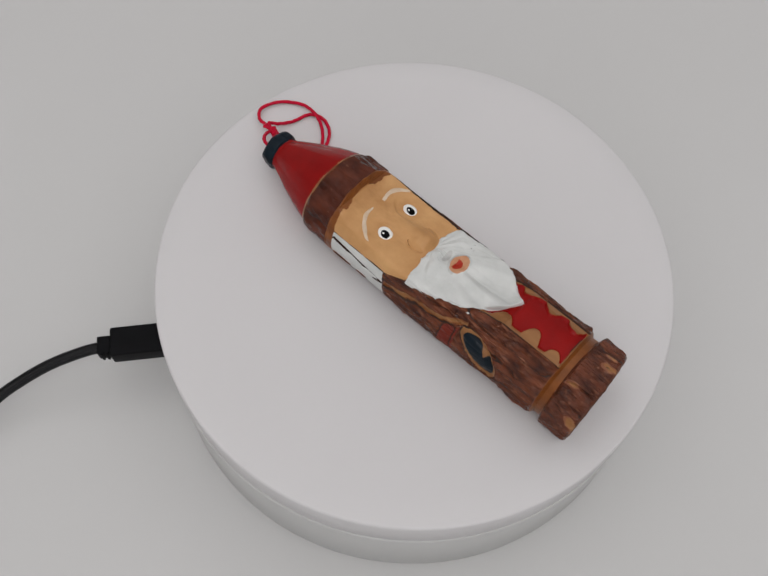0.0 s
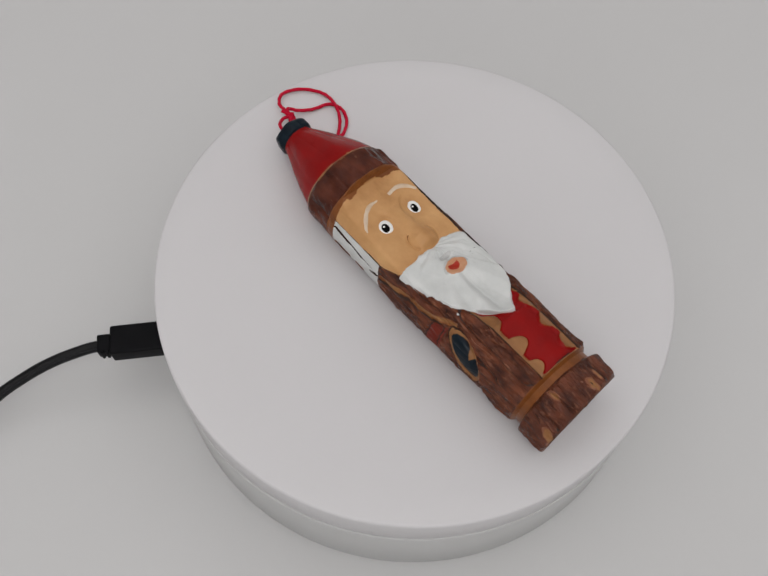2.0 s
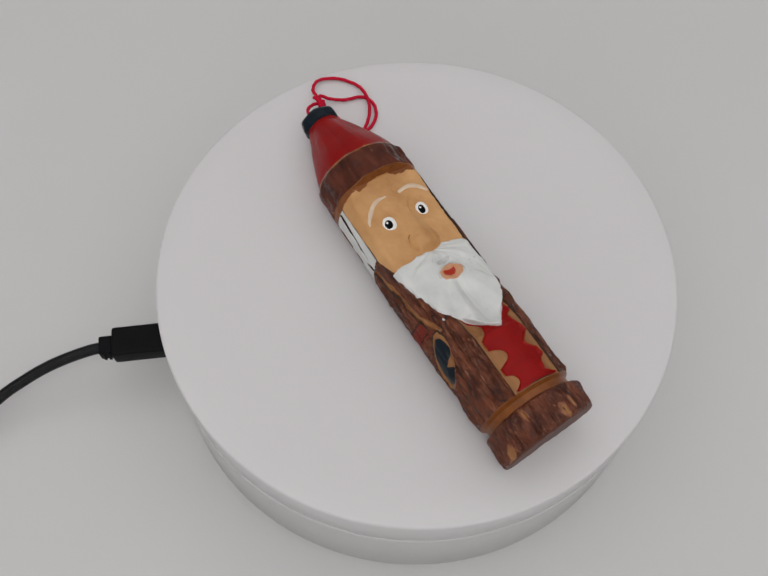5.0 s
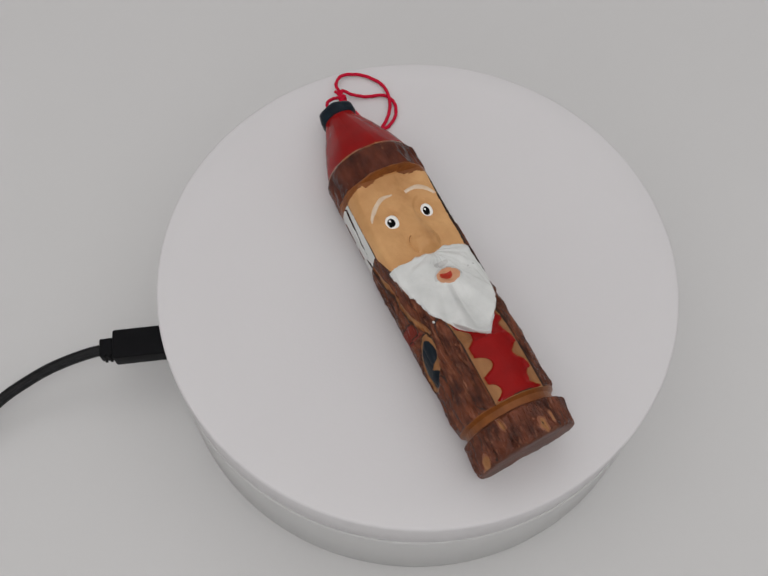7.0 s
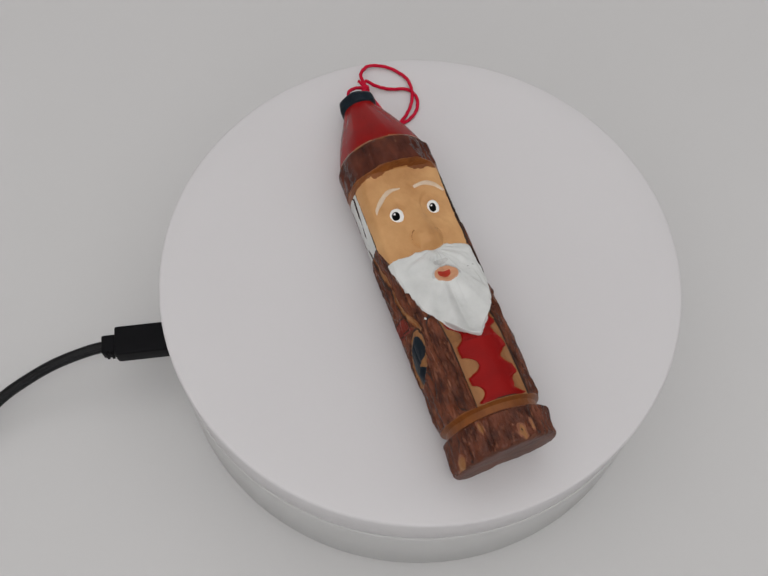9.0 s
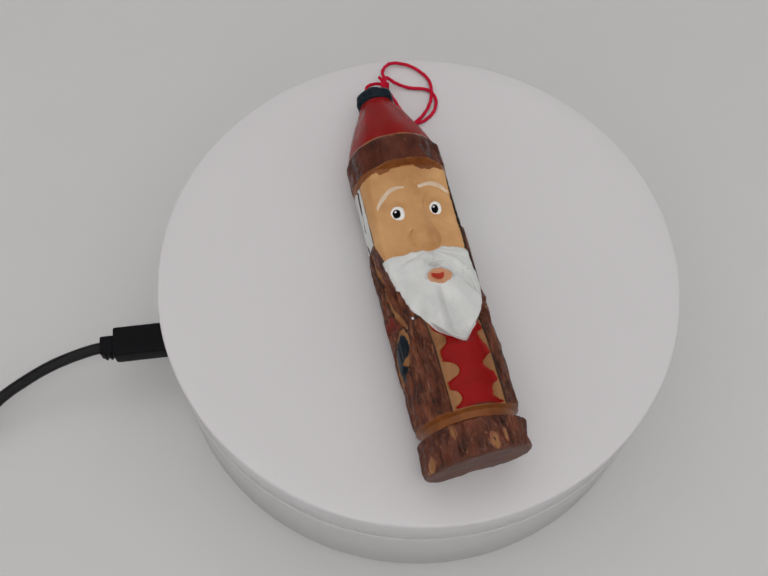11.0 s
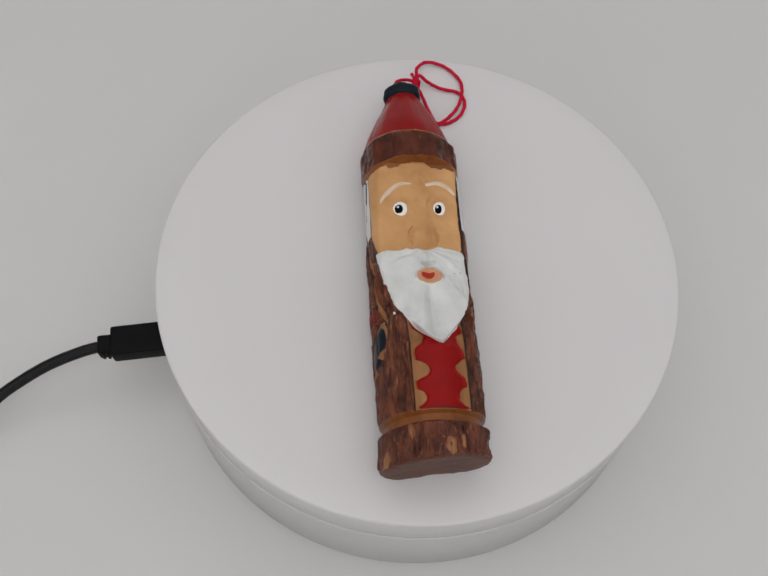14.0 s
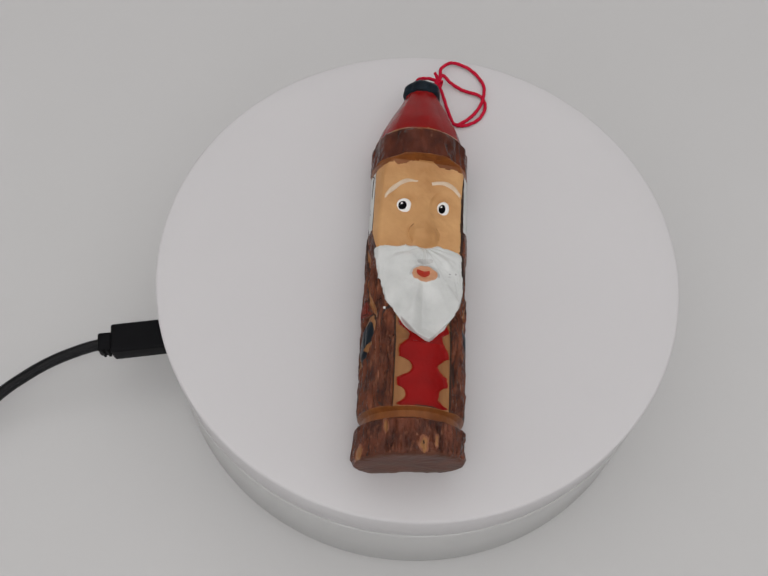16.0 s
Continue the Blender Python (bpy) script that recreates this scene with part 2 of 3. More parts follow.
# ---- the cable ----
def build_cable():
    root = tagged(new("usb_cable"), "black charging cable plugged into the turntable", "cable")
    root.location = (-0.0745, -0.0195, 0)
    root.rotation_euler = (0, 0, radians(13.0))
    zc = 0.0168
    part("plug_shell", box(0.0055, -0.0036, zc - 0.0011, 0.0120, 0.0036, zc + 0.0011, 0.0004), M_METAL, root, "steel plug tip")
    part("plug", box(-0.0146, -0.0034, zc - 0.0032, 0.0060, 0.0058, zc + 0.0032, 0.0009), M_RUBBER, root, "moulded matt black plug body")
    bm = box(-0.0186, -0.0020, zc - 0.0024, -0.0145, 0.0036, zc + 0.0024, 0.0006)
    part("strain_relief", bm, M_RUBBER, root)
    for x in (-0.0172, -0.0157):
        part("relief_rib", box(x - 0.0004, -0.0025, zc - 0.0023, x + 0.0004, 0.0030, zc + 0.0023, 0.0002), M_RUBBER, root)
    world_pts = [(-0.0885, -0.0224, zc), (-0.0935, -0.0231, 0.0167), (-0.1004, -0.0258, 0.0157), (-0.1078, -0.0293, 0.0138), (-0.1147, -0.0336, 0.0115),
                 (-0.1218, -0.0394, 0.0092), (-0.130, -0.0495, 0.0064), (-0.142, -0.064, 0.0038), (-0.156, -0.086, 0.0017), (-0.172, -0.12, 0.0015),
                 (-0.19, -0.17, 0.0018), (-0.22, -0.26, 0.0018), (-0.30, -0.40, 0.0018), (-0.36, -0.50, 0.0018)]
    inv = (Matrix.Translation(root.location) @ Matrix.Rotation(radians(13.0), 4, "Z")).inverted()
    part("lead", tube(bmesh.new(), [inv @ p for p in smooth_line(world_pts, 130)], 0.00175, 16), M_CABLE, root, "glossy round black lead")
    return root


build_cable()


# ---- the carved figure ----
ROLL = radians(9)        # it lies rolled a little to one side
AXIS = 0.0092             # height of its axis over the platter
FOOT = Vector((0.0497, -0.0378))
LIE = math.atan2(0.592, -0.806)


TABLES = {}


def value_noise(x, y, seed, wrap=0):
    """Smooth noise in -1..1 on a lattice; wrap repeats it along y."""
    if seed not in TABLES:
        TABLES[seed] = np.random.RandomState(seed).rand(256, 256) * 2 - 1
    tab = TABLES[seed]
    xi, yi = np.floor(x).astype(int), np.floor(y).astype(int)
    fx, fy = x - xi, y - yi
    fx, fy = fx * fx * (3 - 2 * fx), fy * fy * (3 - 2 * fy)
    y1 = yi + 1
    if wrap:
        yi, y1 = yi % wrap, y1 % wrap
    a, b = tab[xi % 256, yi % 256], tab[(xi + 1) % 256, yi % 256]
    c, d = tab[xi % 256, y1 % 256], tab[(xi + 1) % 256, y1 % 256]
    return (a * (1 - fx) + b * fx) * (1 - fy) + (c * (1 - fx) + d * fx) * fy


def step(a, b, x):
    t = np.clip((x - a) / (b - a), 0, 1)
    return t * t * (3 - 2 * t)


def bell(x, c, w):
    return np.exp(-((x - c) / w) ** 2)


def beard_half(u):
    """Half widths of the beard to both sides, in mm."""
    left = np.interp(u, [29.3, 30.2, 31.8, 34.1, 37.7, 41, 45.5, 50, 57.5], [-1.6, -0.1, 2.0, 4.1, 6.9, 9.2, 10.5, 11.7, 12.3])
    right = np.interp(u, [29.3, 30.2, 32, 34.2, 37.6, 41.2, 46.2, 50.5, 57.5], [1.8, 2.7, 4.2, 6.1, 8.4, 10.1, 11.2, 11.6, 12.1])
    return left, right


def beard_top(u, s):
    line = np.interp(s, [-13, -8.5, -4.3, -1.2, 0.1, 1.4, 4.3, 7.6, 12.2], [56.4, 57.0, 57.8, 57.9, 57.2, 57.8, 58.3, 57.6, 56.2])
    return line + 0.3 * value_noise(s / 1.5 + 40, u * 0, 12)


def red_half(u, s):
    """Reach of the red tunic front from its middle line to its lobed edges, in mm."""
    left, right = 6.1 + 0 * u, 6.3 + 0 * u
    for mid, half, reach in ((30.7, 3.0, 3.7), (22.0, 2.7, 2.8), (15.0, 2.2, 4.0)):
        left = np.minimum(left, 6.1 - (6.1 - reach) * np.sqrt(np.clip(1 - ((u - mid) / half) ** 2, 0, 1) ** 1.7))
    for mid, half, reach in ((29.9, 2.3, 4.7), (22.8, 2.6, 3.9), (15.3, 2.6, 3.8)):
        right = np.minimum(right, 6.3 - (6.3 - reach) * np.sqrt(np.clip(1 - ((u - mid) / half) ** 2, 0, 1) ** 1.7))
    return np.where(s < 0.5, left, right) + 0.3 * value_noise(u / 1.5, u * 0 + 4 + 9 * (s > 0.5), 44)


def flank(u, phi, sgn):
    """Place across a flank: mm from the mitten's middle line, and from the line through the hair."""
    a = (phi * sgn - radians(79)) * 13.2 + 0.40 * (u - 31)
    b = (phi * sgn - radians(90)) * 13.2
    sl = np.radians(np.interp(u, [33, 38.6, 43.4, 52.7, 60.7, 66], [54, 60, 71, 79.5, 86, 90]))
    c = (phi * sgn - sl) * 13.2
    return a, b, c


def tunic_mask(u, s, soft):
    return step(11.9, 12.4, u) * (1 - step(36.5, 38, u)) * step(0, soft, 7.4 - np.abs(s - 0.5))


def bark_cracks(u, phi):
    """How near a place is to one of the cracks that run along the bark: 0 on it."""
    nphi = phi / (2 * math.pi) + 0.5
    bend = nphi + 0.010 * value_noise(u / 6, nphi * 8, 32, 8)
    return np.minimum(np.abs(value_noise(u / 21, bend * 26, 33, 26)), 1.6 * np.abs(value_noise(u / 12, bend * 50, 34, 50)) + 0.07)


def figure_surface(u, phi):
    """Distance from the axis in mm, for a place u mm from the foot at the angle phi from the face's middle."""
    tilt = u + 0.04 * 13 * np.sin(phi) * step(84, 90, u) * (1 - step(95, 103, u))
    r = np.interp(tilt, [1.6, 1.8, 2.4, 8.7, 9.4, 11.2, 12.0, 13, 45, 60, 82.6, 83.1, 83.6, 90.9, 91.9, 92.5, 98.3, 105, 112.3, 112.8, 113.1, 113.7, 115.6, 116.5, 116.8, 117.0],
                  [12.9, 13.4, 13.75, 13.65, 12.1, 12.0, 13.1, 13.3, 13.4, 13.6, 13.4, 13.3, 13.5, 13.25, 12.9, 12.5, 10.65, 8.15, 4.95, 4.85, 5.25, 5.5, 5.45, 5.1, 4.5, 3.8])
    nphi = phi / (2 * math.pi) + 0.5
    s0 = r * np.sin(phi)
    facets = np.interp((nphi * 9) % 1, [0, 0.5, 1], [0.25, -0.35, 0.25])
    bend = nphi + 0.006 * value_noise(u / 7, nphi * 6, 31, 6)
    bark = ((1 - 2 * np.abs(value_noise(u / 12, bend * 44, 3, 44))) * 0.30 + (1 - 2 * np.abs(value_noise(u / 5.5, bend * 96, 4, 96))) * 0.17
            + value_noise(u / 9, nphi * 12, 5, 12) * 0.42 + value_noise(u / 1.3, nphi * 70, 6, 70) * 0.12 + (0.5 - np.abs(value_noise(u / 2.6, bend * 130, 38, 130))) * 0.22 + value_noise(u / 0.7, nphi * 125, 39, 125) * 0.09)
    on_bark = step(12, 13, u) * (1 - step(80.8, 81.8, u)) + (1 - step(8.2, 9.0, u)) * step(1.6, 2.8, u)
    front = np.cos(phi) > 0.1
    on_bark = on_bark * (1 - tunic_mask(u, s0, 0.4) * front)
    for sgn in (-1, 1):
        a, b, c = flank(u, phi, sgn)
        on_bark = on_bark * (1 - 0.85 * step(1.4, 1.2, np.hypot((u - 31.0) / 5.6, a / 3.5)))
    on_bark = on_bark * (1 - 0.9 * step(50, 56, u) * step(radians(100), radians(80), np.abs(phi) - radians(30) * step(60, 63, u)))
    r = r + on_bark * (bark - 0.12 - 0.5 * step(0.13, 0.0, bark_cracks(u, phi)))
    band = step(83.2, 83.8, u) * (1 - step(91.1, 91.9, tilt))
    ribs = np.abs(value_noise(u / 9, nphi * 40, 7, 40))
    r = r + band * (0.5 * ribs - 0.2 + 1.1 * facets + 0.28 * value_noise(u / 3, nphi * 44, 17, 44) + 0.1 * value_noise(u / 1.1, nphi * 90, 37, 90))
    cone = step(92, 93, tilt) * (1 - step(111.9, 112.7, u))
    r = r + cone * (value_noise(u / 6, nphi * 10, 8, 10) * 0.16 + np.interp((nphi * 8) % 1, [0, 0.5, 1], [0.18, -0.22, 0.18]))
    pom = step(112.8, 113.5, u)
    r = r + pom * (np.interp((nphi * 6 + 0.3) % 1, [0, 0.5, 1], [0.22, -0.2, 0.22]) + 0.16 * value_noise(u / 1.5, nphi * 16, 9, 16))

    # the carved front
    h = np.interp(u, [27.5, 29.5, 31.5, 40, 50, 57, 62, 70, 78, 81.5, 82.9, 83.2, 83.5], [16, 12.2, 11.0, 9.0, 7.8, 7.4, 7.5, 7.7, 8.1, 9.0, 9.7, 12, 16])
    c = np.maximum(np.cos(phi), 0.02)
    flat = np.where(np.cos(phi) > 0.02, h / c, 99)
    rho = -np.log(np.exp(-np.minimum(flat, 40) * 2.2) + np.exp(-r * 2.2)) / 2.2
    cut = step(0.0, 1.3, r - flat)
    s = rho * np.sin(phi)
    lift = np.zeros_like(u)
    face = step(54.5, 56, u) * (1 - step(82.0, 82.8, u))
    nose = bell(s, 0.45, 1.7 + 0.13 * (70 - u).clip(0, 9)) * step(74.5, 61.5, u) * step(57.4, 59.4, u)
    lift += face * (1.75 * nose + 0.5 * bell(s, 0.4, 1.9) * bell(u, 60.6, 1.9)
                    + 0.6 * bell(s, -1.9, 1.1) * bell(u, 61.6, 2.0) + 0.6 * bell(s, 2.8, 1.1) * bell(u, 61.4, 2.0)
                    - 0.4 * bell(np.hypot((u - 61.7) / 2.9, (s + 1.4) / 2.3), 1, 0.16) * step(-2.2, -2.9, s) - 0.2 * bell(np.hypot((u - 61.3) / 2.7, (s - 2.5) / 2.1), 1, 0.2) * step(3.0, 3.8, s)
                    + 0.6 * bell(s, -6, 4.5) * bell(u, 77.6, 1.8) + 0.6 * bell(s, 6, 4.5) * bell(u, 77.8, 1.8)
                    + 0.55 * bell(s, -7, 3) * bell(u, 63.0, 3.5) + 0.55 * bell(s, 7.8, 3) * bell(u, 63.0, 3.5)
                    + 0.26 * value_noise(u / 3.2, s / 3.2 + 50, 11) + 0.08 * value_noise(u / 0.9, s / 0.9 + 50, 19) - 0.4 * bell(np.abs(s), 12.0, 0.9))
    for c0 in (-5.6, 6.0):
        # eye socket: a scooped hollow with a crisp edge under the brow, flat out towards the cheek
        d = np.hypot((u - 69.3) / np.where(u > 69.3, 6.6, 5.0), (s - c0) / 4.7)
        lift -= face * 1.15 * (0.55 * step(1.0, 0.78, d) * step(69, 74, u) + 0.55 * step(1.1, 0.1, d))
        lift += face * 0.35 * bell(u, 70.1, 2.6) * bell(s, c0, 2.8)
    bl, br = beard_half(u)
    edge = np.minimum(s + bl, br - s)
    beard = step(-0.35, 0.75, edge) * step(-0.35, 0.75, beard_top(u, s) - u) * (u > 28.6) * front
    ang = np.arctan2(s - 0.6, 58 - u)
    strands = value_noise(ang * 7 + 30, (58 - u) / 22 + 5, 13) * 0.95 + value_noise(ang * 15 + 60, (58 - u) / 14 + 5, 14) * 0.12
    grow = step(0, 7, 49 - u)
    lift += beard * (0.5 + 0.5 * bell(s, 0.8, 4.5) * bell(u, 44, 10) + 1.7 * strands * (0.2 + 0.8 * grow) * step(29.5, 33.5, u)
                     + 0.8 * bell(u, 54.0, 1.7) * bell(np.abs(s - 0.4), 5.2, 3.2) - 0.9 * bell(s, 0.5, 1.7) * bell(u, 53.4, 1.1)
                     + 0.55 * bell(np.hypot((u - 49.3) / 2.4, (s - 0.7) / 3.4), 0.8, 0.25) - 0.4 * bell(s, 0.4, 1.5) * bell(u, 49.6, 0.8) + 0.08 * value_noise(u / 1.0, s / 1.0 + 50, 18))
    rho = rho + np.where(beard > 0.02, np.maximum(cut, 0.4), cut) * lift * np.maximum(np.cos(phi), 0.2)

    # an undercut along the beard's edge
    s1 = rho * np.sin(phi)
    away = np.maximum(-s1 - bl, s1 - br)
    rho = rho - 0.45 * bell(away, 0.9, 0.7) * front * step(31, 35, u) * (1 - step(55, 57, u)) * (away > 0.02)

    # the sunk tunic front with its cut edges
    s2 = rho * np.sin(phi)
    tunic = tunic_mask(u, s2, 0.35) * front
    rho = rho - tunic * (1 - beard) * (0.4 + 0.75 * step(-0.3, 0.5, red_half(u, s2) - np.abs(s2 - 0.5)))

    # mittens, cuffs, sleeve lines and hair on both flanks
    for sgn in (-1, 1):
        a, b, c = flank(u, phi, sgn)
        d = np.hypot((u - 31.0) / 5.6, a / 3.5)
        rho = rho - 0.6 * step(1.36, 1.12, d) + 0.7 * step(1.02, 0.6, d) * (d < 1.1)
        rho = rho - 0.45 * step(1.1, 0.4, np.abs(c)) * (u > 36) * (u < 62)
        hair = (u > 62.5) & (u < 81.0) & (b > -3.9) & (b < 6)
        rho = rho - hair * (0.25 + 0.5 * bell(b, 0.4 - 0.127 * (u - 63), 0.35))
    return rho


def figure_paint(u, phi, rho):
    """The slot of each face's paint."""
    s = rho * np.sin(phi)
    w1 = value_noise(u / 1.1, s / 1.1 + 70, 21)
    w2 = value_noise(u / 3.2, s / 3.2 + 70, 22)
    m = np.zeros(u.shape, int)                                   # bark
    nphi = phi / (2 * math.pi) + 0.5
    # pale flecks: highlights on the bark put into the colour
    m[value_noise(u / 5.0, nphi * 100, 35, 100) + 0.3 * value_noise(u / 10, nphi * 14, 36, 14) > 0.92] = 17
    # cracks are sunk and also coloured dark, shade put into the colour
    m[bark_cracks(u, phi) < 0.028] = 7
    m[u < 9.3] = 19                                              # smoother foot bark
    m[(u < 9.3) & (bark_cracks(u, phi) < 0.016)] = 7
    m[(u > 9.35 + 0.25 * w2) & (u < 12.0 + 0.3 * w2)] = 6           # foot groove
    front = np.cos(phi) > 0.1
    tun = front & (u > 11.9) & (u < 37) & (np.abs(s - 0.5) < 7.2 + 0.3 * w2)
    m[tun] = 5
    red = tun & (np.abs(s - 0.5) < red_half(u, s) + 0.22 * w1) & (u > 12.5)
    m[red] = 1
    # thin darker line along the lobed step, its shade put into the colour
    m[tun & (np.abs(np.abs(s - 0.5) - red_half(u, s) - 0.22 * w1) < 0.13 + 0.1 * w2) & (w2 > -0.3) & (u > 12.5)] = 6
    m[tun & (np.abs(np.abs(s - 0.5) - 7.15) < np.where(s > 0.5, 0.42, 0.26)) & (w2 > -0.5)] = 7
    m[red & (u < 12.62 + 0.12 * w2) & (w2 > 0.0)] = 7
    # face
    deg = np.degrees(phi)
    fc = front & (u > 52) & (u < np.minimum(83.0, 82.75 + 0.75 * value_noise(s / 1.9 + 30, s * 0, 23) + 0.2 * w1) - 0.010 * s * s) & (deg > -72.2 + 0.5 * w1 + 1.7 * (63 - u).clip(0, 12)) & (deg < 54.2 + 0.8 * w1)
    m[fc] = 2
    # band, cone, pompom
    m[(u >= 80.6) & (m != 2) & (u < 83.6)] = 6
    ut = u + 0.04 * 13 * np.sin(phi) * step(84, 90, u) * (1 - step(95, 103, u))
    m[(u >= 83.5 + 0.1 * w2) & (ut < 91.7)] = 10
    m[(ut >= 91.6 + 0.2 * w2) & (ut < 92.2 + 0.25 * w2)] = np.where(w2 > 0.15, 5, 6)[(ut >= 91.6 + 0.2 * w2) & (ut < 92.2 + 0.25 * w2)]
    m[(ut >= 92.2 + 0.25 * w2) & (u < 112.95)] = 1
    m[u >= 112.8 + 0.12 * w1] = 4
    # hair, sleeves, mittens on the flanks
    for sgn in (-1, 1):
        a, b, c = flank(u, phi, sgn)
        hair = (u > 62.6 + 0.4 * w2 - 0.15 * b) & (u < 81.0) & (b > (-3.95 if sgn < 0 else -7.8) + 0.15 * w1) & (b < 6.0 + w2)
        m[hair] = 3
        m[hair & (np.abs(b - 0.4 + 0.127 * (u - 63) + 0.2 * w2) < 0.32)] = 7
        m[(np.abs(c + 0.25 * w2) < 0.95) & (u > 36.5) & (u < 62)] = 6
        m[(np.abs(c + 0.25 * w2) < 0.5 + 0.2 * w1) & (u > 36.5) & (u < 60)] = 5
        m[(np.abs(c - 1.0) < 0.26) & (u > 40) & (u < 66)] = 7
        top = 42.4 + 0.1 * b + 0.3 * w2
        m[(u > 37.6 + 0.3 * w2) & (u < top) & (c > 1.7) & (b < 5.0)] = 18
        m[(np.abs(u - top) < 0.2) & (c > 1.0) & (b < 5.2)] = 7
        m[(np.abs(u - 38.4 - 0.3 * w2) < 0.15) & (c > 1.7) & (b < 5.0)] = 7
        d = np.hypot((u - 31.0) / 5.6, a / 3.5) + 0.10 * w2 + 0.06 * w1
        m[d < 1.2] = 5
        m[(d > 1.19) & (d < 1.25) & (w2 > -0.2)] = 7
        m[d < 1.0] = 4
        m[(d < 1.05) & (np.abs(u - 28.9 - 0.25 * w1 + 0.2 * (a + 2.5)) < 0.72 * (-a - 1.3))] = np.where(w2 > 0.1, 6, 5)[(d < 1.05) & (np.abs(u - 28.9 - 0.25 * w1 + 0.2 * (a + 2.5)) < 0.72 * (-a - 1.3))]
    # beard, moustache, mouth
    bl, br = beard_half(u)
    edge = np.minimum(s + bl, br - s) + 0.2 * w1
    bd = front & (edge > 0) & (u < beard_top(u, s) + 0.2 * w1) & (u > 29.0)
    m[bd] = 3
    lips = np.hypot((u - 49.3) / 2.35, (s - 0.75) / 3.45) + 0.15 * w2 + 0.08 * w1
    # the moustache's shadow above the mouth, painted grey
    m[bd & (np.hypot((u - 53.3) / 1.2, (s - 0.5) / 2.6) + 0.5 * w2 < 0.9)] = 16
    m[bd & (value_noise(u / 0.5, s / 0.5 + 20, 52) > 0.8) & (np.hypot((u - 49.8) / 3.0, (s - 8.8) / 1.6) < 1)] = 7
    # grey ring round the upper lips
    m[bd & (lips < 1.2 + 0.12 * w1) & (u > 48.5)] = 16
    m[front & (lips < 1)] = 8
    m[front & ((u < 50.25 + 0.1 * w1) & (np.hypot((u - 49.9) / 1.5, (s - 0.4) / 1.8) + 0.1 * w2 < 1))] = 9
    # dark cut lines down both edges of the face
    m[front & (u > 61) & (u < 81.5) & (np.abs(deg + 72.4 - 0.5 * w2) < 0.75) & (w2 > -0.25)] = 7
    m[bd & (deg > 57.4 + 0.8 * w2) & (u > 43)] = 0
    m[front & (u > 43) & (u < 80) & (np.abs(deg - np.where(u > 57, 55.0, 56.2) - 0.6 * w2) < 1.4 + 0.5 * w1)] = 7
    # nostril creases, their shade painted on in a darker tan
    m[front & (np.abs(np.hypot((u - 61.7) / 2.9, (s + 1.4) / 2.3) - 1) < 0.05 + 0.09 * w2) & (s < -2.7 + 0.4 * w1)] = 12
    m[front & (np.abs(np.hypot((u - 61.3) / 2.7, (s - 2.5) / 2.1) - 1) < 0.02 + 0.08 * w2) & (s > 3.6) & (u < 64.2)] = 12
    # chips where the bark is gone
    for cu, cs, ru, rs in ((7.8, -7.9, 2.0, 0.65), (3.4, 0.8, 1.8, 1.5), (3.0, -12.9, 2.0, 0.5), (4.2, 3.9, 1.4, 0.6)):
        d = np.hypot((u - cu) / ru, (s - cs) / rs) + 0.45 * w2 + 0.4 * w1
        m[front & (d < 1.05)] = 17
        m[front & (d < 0.72)] = 5
    m[front & (np.hypot((u - 3.9) / 0.3, (s - 0.8) / 0.26) < 1)] = 7
    m[front & (np.hypot((u - 38.3) / 0.36, (s + 9.4) / 0.3) < 1)] = 3
    m[u < 1.9 + 0.9 * np.maximum(w2, 0) + 0.3 * w1] = 11
    return m


